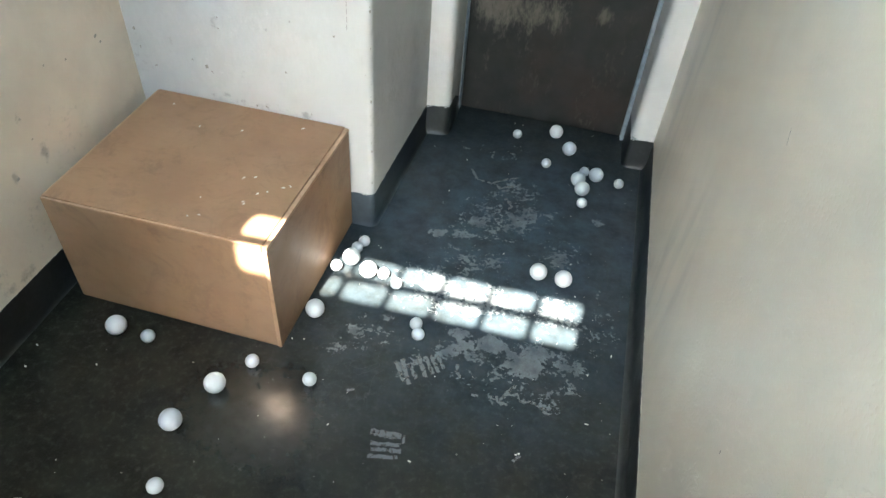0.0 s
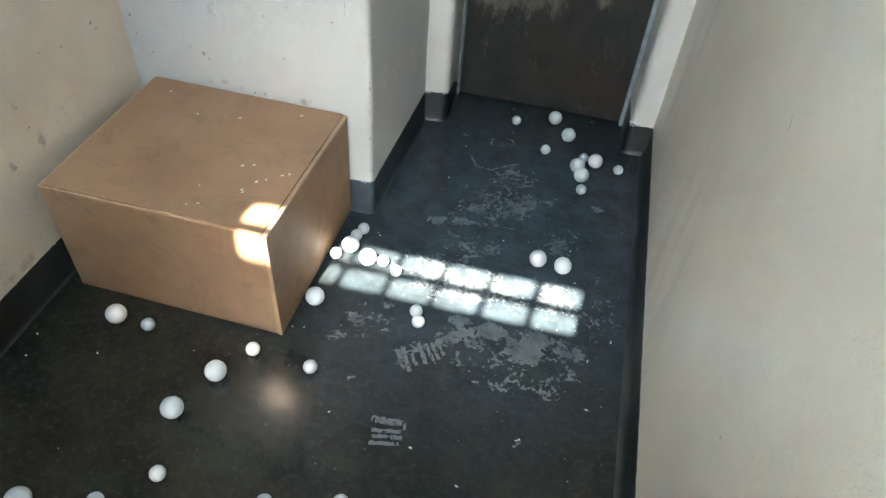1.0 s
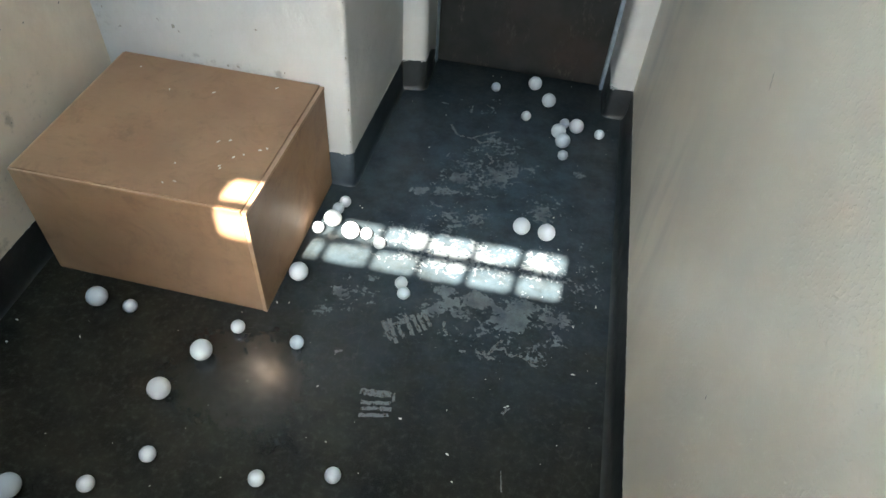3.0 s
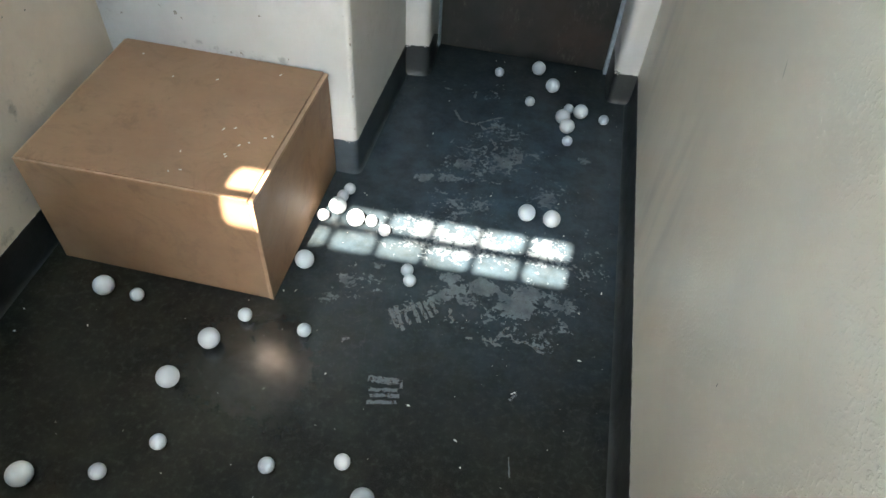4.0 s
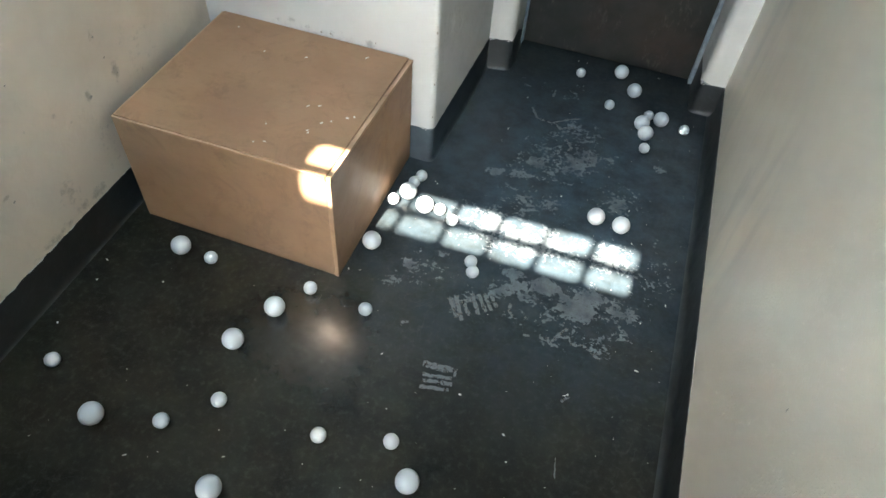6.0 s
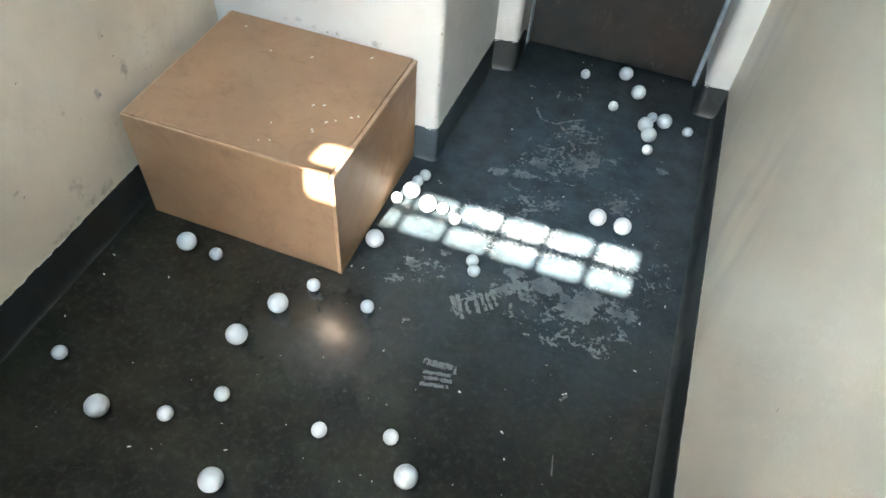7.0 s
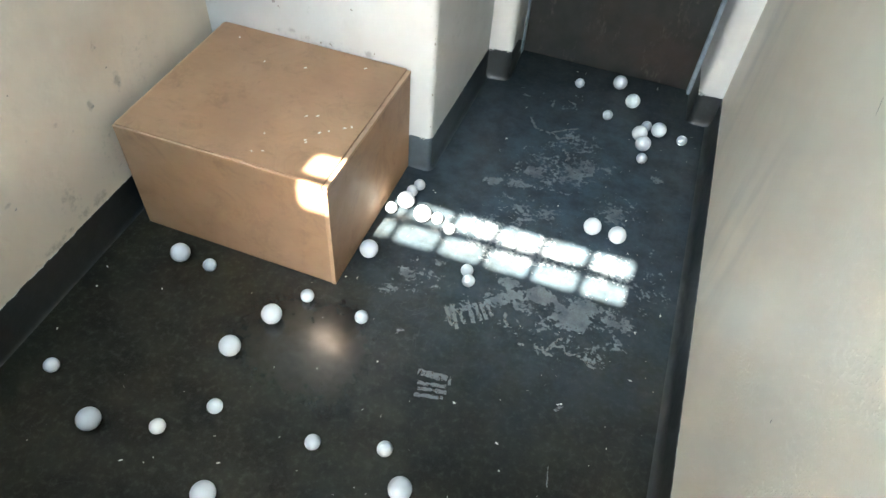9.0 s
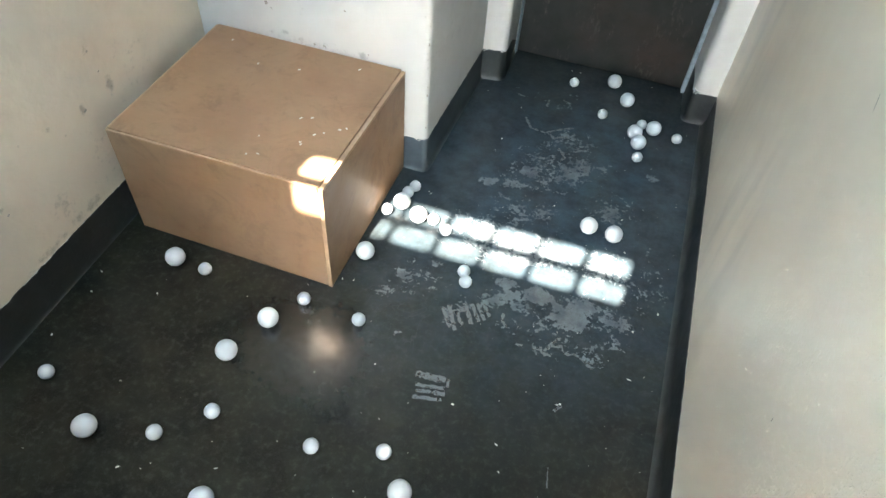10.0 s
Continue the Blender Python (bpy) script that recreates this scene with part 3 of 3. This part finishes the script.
small_at = ((-1.512, -1.557), (-1.157, -1.545), (-0.962, -1.554), (-1.704, -2.052), (-1.312, -2.097), (-1.205, -1.988), (-0.905, -1.981), (-0.717, -1.926),
            (-0.718, -1.240), (-0.699, -1.281), (-1.074, -1.065), (-1.037, -0.950), (-1.024, -0.908), (-0.899, -1.049), (-0.841, -1.082), (-0.606, 0.045),
            (-0.439, -0.148), (-0.266, -0.155), (-0.253, -0.386), (-0.111, -0.194))
for word, r, spots in (("large", LARGE, large_at), ("small", SMALL, small_at)):
    first = None
    for n, (x, y) in enumerate(spots):
        place = pose(x, y, r * 0.995, 37 * n % 360, 71 * n % 360, 113 * n % 360)
        if first is None:
            first = tagged(ball("white_ball", r, n), word + " smooth white ball lying on the black floor", "ball", "balls scattered on the floor")
            first.matrix_world = place
        else:
            copy_thing(first, place)

# ---- dust prints, flakes and chips ----
rng = random.Random(4)


def ragged(bm, centre, along, across, length, width, up):
    """An uneven flat patch on a surface, a little proud of it."""
    n = 14
    ring = []
    for i in range(n):
        a = 2 * math.pi * i / n
        ca, sa = math.cos(a), math.sin(a)
        f = 1 / max(abs(ca), abs(sa)) ** 0.8 * rng.uniform(0.85, 1.08)
        ring.append(bm.verts.new(centre + along * (ca * f * length / 2) + across * (sa * f * width / 2) + up))
    bm.faces.new(ring)


def bars(name, label, ends, width):
    """A shoe print whose bars run between the given floor points."""
    bm = bmesh.new()
    for (ax, ay), (bx, by), w in ends:
        a, b = Vector((ax, ay, 0)), Vector((bx, by, 0))
        d = (b - a).normalized()
        side = Vector((-d.y, d.x, 0))
        n = 12
        edge = [[bm.verts.new(a.lerp(b, i / n) + side * (o * width * w * rng.uniform(0.3, 0.62)) + d * rng.uniform(-0.002, 0.002) + Vector((0, 0, 0.0012))) for o in (-1, 1)] for i in range(n + 1)]
        for p, q in zip(edge, edge[1:]):
            bm.faces.new((p[0], q[0], q[1], p[1]))
    tagged(part(name, bm, M_DUST), label, "shoe print", "", "stuff")


bars("shoe_print", "grey dusty shoe tread print of four bars on the black floor", (
    ((-0.727, -1.657), (-0.638, -1.647), 1.5), ((-0.716, -1.691), (-0.631, -1.675), 0.9), ((-0.709, -1.709), (-0.625, -1.691), 0.9),
    ((-0.712, -1.732), (-0.628, -1.713), 0.8), ((-0.632, -1.640), (-0.626, -1.665), 0.6)), 0.015)
bars("shoe_print", "grey dusty shoe tread print of slanted bars", (
    ((-0.738, -1.395), (-0.690, -1.462), 0.9), ((-0.722, -1.378), (-0.672, -1.465), 1.2), ((-0.696, -1.387), (-0.656, -1.439), 1.0), ((-0.676, -1.352), (-0.630, -1.424), 1.1),
    ((-0.655, -1.345), (-0.612, -1.405), 1.1), ((-0.638, -1.337), (-0.597, -1.393), 1.0), ((-0.618, -1.330), (-0.583, -1.376), 1.0), ((-0.700, -1.400), (-0.668, -1.375), 1.2)), 0.0135)


def strokes(name, label, lines, width):
    """Thin uneven scrapes along bent lines on the floor."""
    bm = bmesh.new()
    for line in lines:
        pts = []
        for (ax, ay), (bx, by) in zip(line, line[1:]):
            for i in range(6):
                pts.append(Vector((ax + (bx - ax) * i / 6 + rng.uniform(-1, 1) * 0.0025, ay + (by - ay) * i / 6 + rng.uniform(-1, 1) * 0.0025, 0.0013)))
        prev = None
        for i, q in enumerate(pts):
            d = (pts[min(i + 1, len(pts) - 1)] - pts[max(i - 1, 0)]).normalized()
            w = Vector((-d.y, d.x, 0)) * width * rng.uniform(0.3, 1.4) / 2
            pair = (bm.verts.new(q + w), bm.verts.new(q - w))
            if prev:
                bm.faces.new((prev[0], pair[0], pair[1], prev[1]))
            prev = pair
    tagged(part(name, bm, M_DUST), label, "scuff marks", "", "stuff")


strokes("scuff_marks", "pale curved scuff marks on the black floor", (
    ((-0.750, -0.279), (-0.708, -0.349), (-0.645, -0.354), (-0.582, -0.299), (-0.526, -0.268)), ((-0.634, -0.349), (-0.603, -0.379), (-0.538, -0.336)),
    ((-0.624, -0.091), (-0.582, -0.107)), ((-0.827, -0.126), (-0.785, -0.133)), ((-0.567, -0.438), (-0.534, -0.484), (-0.548, -0.528)), ((-0.685, -0.11), (-0.684, -0.176))), 0.012)
strokes("scuff_marks", "pale branching scuff marks on the black floor", (
    ((-0.424, -1.433), (-0.389, -1.443), (-0.361, -1.450)), ((-0.389, -1.443), (-0.378, -1.412), (-0.344, -1.355)), ((-0.331, -1.422), (-0.288, -1.414), (-0.265, -1.427), (-0.233, -1.427)),
    ((-0.265, -1.427), (-0.230, -1.447)), ((-0.405, -1.425), (-0.377, -1.460)), ((-0.378, -1.412), (-0.34, -1.40), (-0.331, -1.422)),
    ((-0.545, -1.344), (-0.540, -1.378), (-0.519, -1.394)), ((-0.312, -1.628), (-0.297, -1.598)), ((-0.479, -1.444), (-0.453, -1.439)), ((-0.844, -1.544), (-0.821, -1.532))), 0.010)
strokes("scuff_marks", "thin pale scratch on the black floor", (((-0.291, -1.798), (-0.274, -1.866)),), 0.0035)


def flakes(name, label, spots, z, size):
    bm = bmesh.new()
    for x, y in spots:
        a = rng.uniform(0, math.tau)
        l, w, h = size * rng.uniform(0.7, 1.6), size * rng.uniform(0.3, 0.6), size * rng.uniform(0.12, 0.3)
        m = Matrix.Translation((x, y, z + h * 0.5)) @ Matrix.Rotation(a, 4, "Z") @ Matrix.Diagonal((l, w, h, 1))
        vs = bmesh.ops.create_icosphere(bm, subdivisions=1, radius=0.5, matrix=m)["verts"]
        for v in vs:
            v.co += Vector((rng.uniform(-1, 1), rng.uniform(-1, 1), 0)) * size * 0.09
    tagged(part(name, bm, M_FLAKE), label, "paint flakes", "", "stuff")


on_floor = [(-0.44, -1.786), (-0.122, -1.441), (-0.309, -1.604), (-0.301, -1.598), (-0.854, -1.672), (-0.412, -1.859), (-1.051, -1.401), (-1.088, -1.41), (-1.351, -2.206),
            (-1.113, -2.118), (-1.797, -1.937), (-1.825, -1.68), (-1.80, -1.759), (-1.606, -1.689), (-0.639, 0.17), (-0.598, 0.17), (-0.259, 0.19), (-0.972, -0.894),
            (-0.961, -0.903), (-0.507, -0.782), (-0.251, -0.756), (-0.216, -0.92), (-0.788, -0.217), (-0.805, -0.468), (-0.069, -1.156), (-0.137, -1.258), (-0.593, -1.713), (-1.066, -0.965), (-1.062, -0.972)]
flakes("paint_flakes", "white paint flakes scattered on the black floor", on_floor, 0.0, 0.009)
flakes("paint_crumbs", "tiny pale crumbs and grit on the black floor", [(-0.05 - 1.7 * rng.random() ** 1.7, rng.uniform(-2.3, -0.1)) for _ in range(140)], 0.0, 0.0032)
on_box = [(-1.747, -0.874), (-1.588, -0.971), (-1.444, -0.947), (-1.258, -0.86), (-1.311, -1.185), (-1.279, -1.169), (-1.374, -1.402), (-1.345, -1.388), (-1.257, -1.291),
          (-1.212, -1.223), (-1.174, -1.19), (-1.158, -1.176), (-1.234, -1.243), (-1.383, -1.314), (-1.25, -1.30)]
flakes("paint_flakes", "white paint flakes lying on the wooden box", on_box, BH + 0.006, 0.011)

bm = bmesh.new()
for x, z, s in ((-1.641, 0.56, 2.2), (-1.624, 0.544, 1), (-1.902, 0.653, 1.8), (-1.894, 0.589, 1), (-1.846, 0.527, 1.2), (-1.339, 0.597, 1.2), (-1.157, 0.756, 1.1), (-1.466, 0.443, 1.3),
                (-1.429, 0.446, 1.3), (-1.567, 0.75, 0.8), (-1.57, 0.711, 0.9), (-1.694, 0.577, 0.8), (-1.257, 0.452, 0.9)):
    for q in range(2):
        c = Vector((x + rng.uniform(-0.006, 0.006) * q, -0.7905, z + rng.uniform(-0.006, 0.006) * q))
        ragged(bm, c, Vector((1, 0, 0.3)).normalized(), Vector((-0.3, 0, 1)).normalized(), 0.0055 * s / (q + 1), 0.006 * s / (q + 1), Vector((0, -0.0004 * q, 0)))
tagged(part("plaster_chips", bm, M_CHIP), "small dark chips in the white wall plaster", "plaster chips", "", "stuff")
bm = bmesh.new()
for y, z, s in ((-0.952, 0.689, 2.0), (-0.936, 0.663, 1.3), (-1.199, 0.704, 1.1), (-1.108, 0.68, 1.1), (-1.32, 0.486, 1), (-1.311, 0.465, 1), (-1.442, 0.46, 1.8), (-1.34, 0.535, 1),
                (-1.354, 0.61, 1.1), (-1.679, 0.651, 0.8), (-1.817, 0.368, 1.3)):
    ragged(bm, Vector((west_x(y) + 0.001, y, z)), Vector((0, 1, 0.4)).normalized(), Vector((0, -0.4, 1)).normalized(), 0.007 * s, 0.0045 * s, Vector((0.0004, 0, 0)))
tagged(part("plaster_chips", bm, M_CHIP), "small dark chips in the cream wall plaster", "plaster chips", "", "stuff")
bm = bmesh.new()
ragged(bm, Vector((-0.001, -1.5425, 1.10)), Vector((0, 0.55, 0.8)).normalized(), Vector((0, 0.8, -0.55)).normalized(), 0.032, 0.0025, Vector((0, 0, 0)))
ragged(bm, Vector((-0.001, -1.929, 0.715)), Vector((0, 0.2, 1)).normalized(), Vector((0, 1, -0.2)).normalized(), 0.010, 0.003, Vector((0, 0, 0)))
tagged(part("wall_scratch", bm, M_CHIP), "short dark scratch in the glossy wall paint", "scratch", "", "stuff")
bm = bmesh.new()
for z, s in ((0.205, 0.9), (0.345, 1.2), (0.38, 0.5), (0.545, 1.3), (0.565, 0.6), (0.735, 0.6), (0.855, 1.2), (0.87, 0.6)):
    ragged(bm, Vector((-1.0365, -0.7836, z)), Vector((0.7, 0.7, 0.2)).normalized(), Vector((-0.1, -0.1, 1)).normalized(), 0.005 * s, 0.009 * s, Vector((0.0012, -0.0012, 0)))
for z0 in (0.795, 0.82, 0.845, 0.87):
    ragged(bm, Vector((-1.1105 + rng.uniform(-0.001, 0.001), -0.7908, z0)), Vector((0.05, 0, 1)).normalized(), Vector((1, 0, -0.05)).normalized(), 0.021, 0.0018, Vector((0, 0, 0)))
tagged(part("plaster_chips", bm, M_CHIP), "small chips and a hairline crack near the rounded wall corner", "plaster chips", "", "stuff")
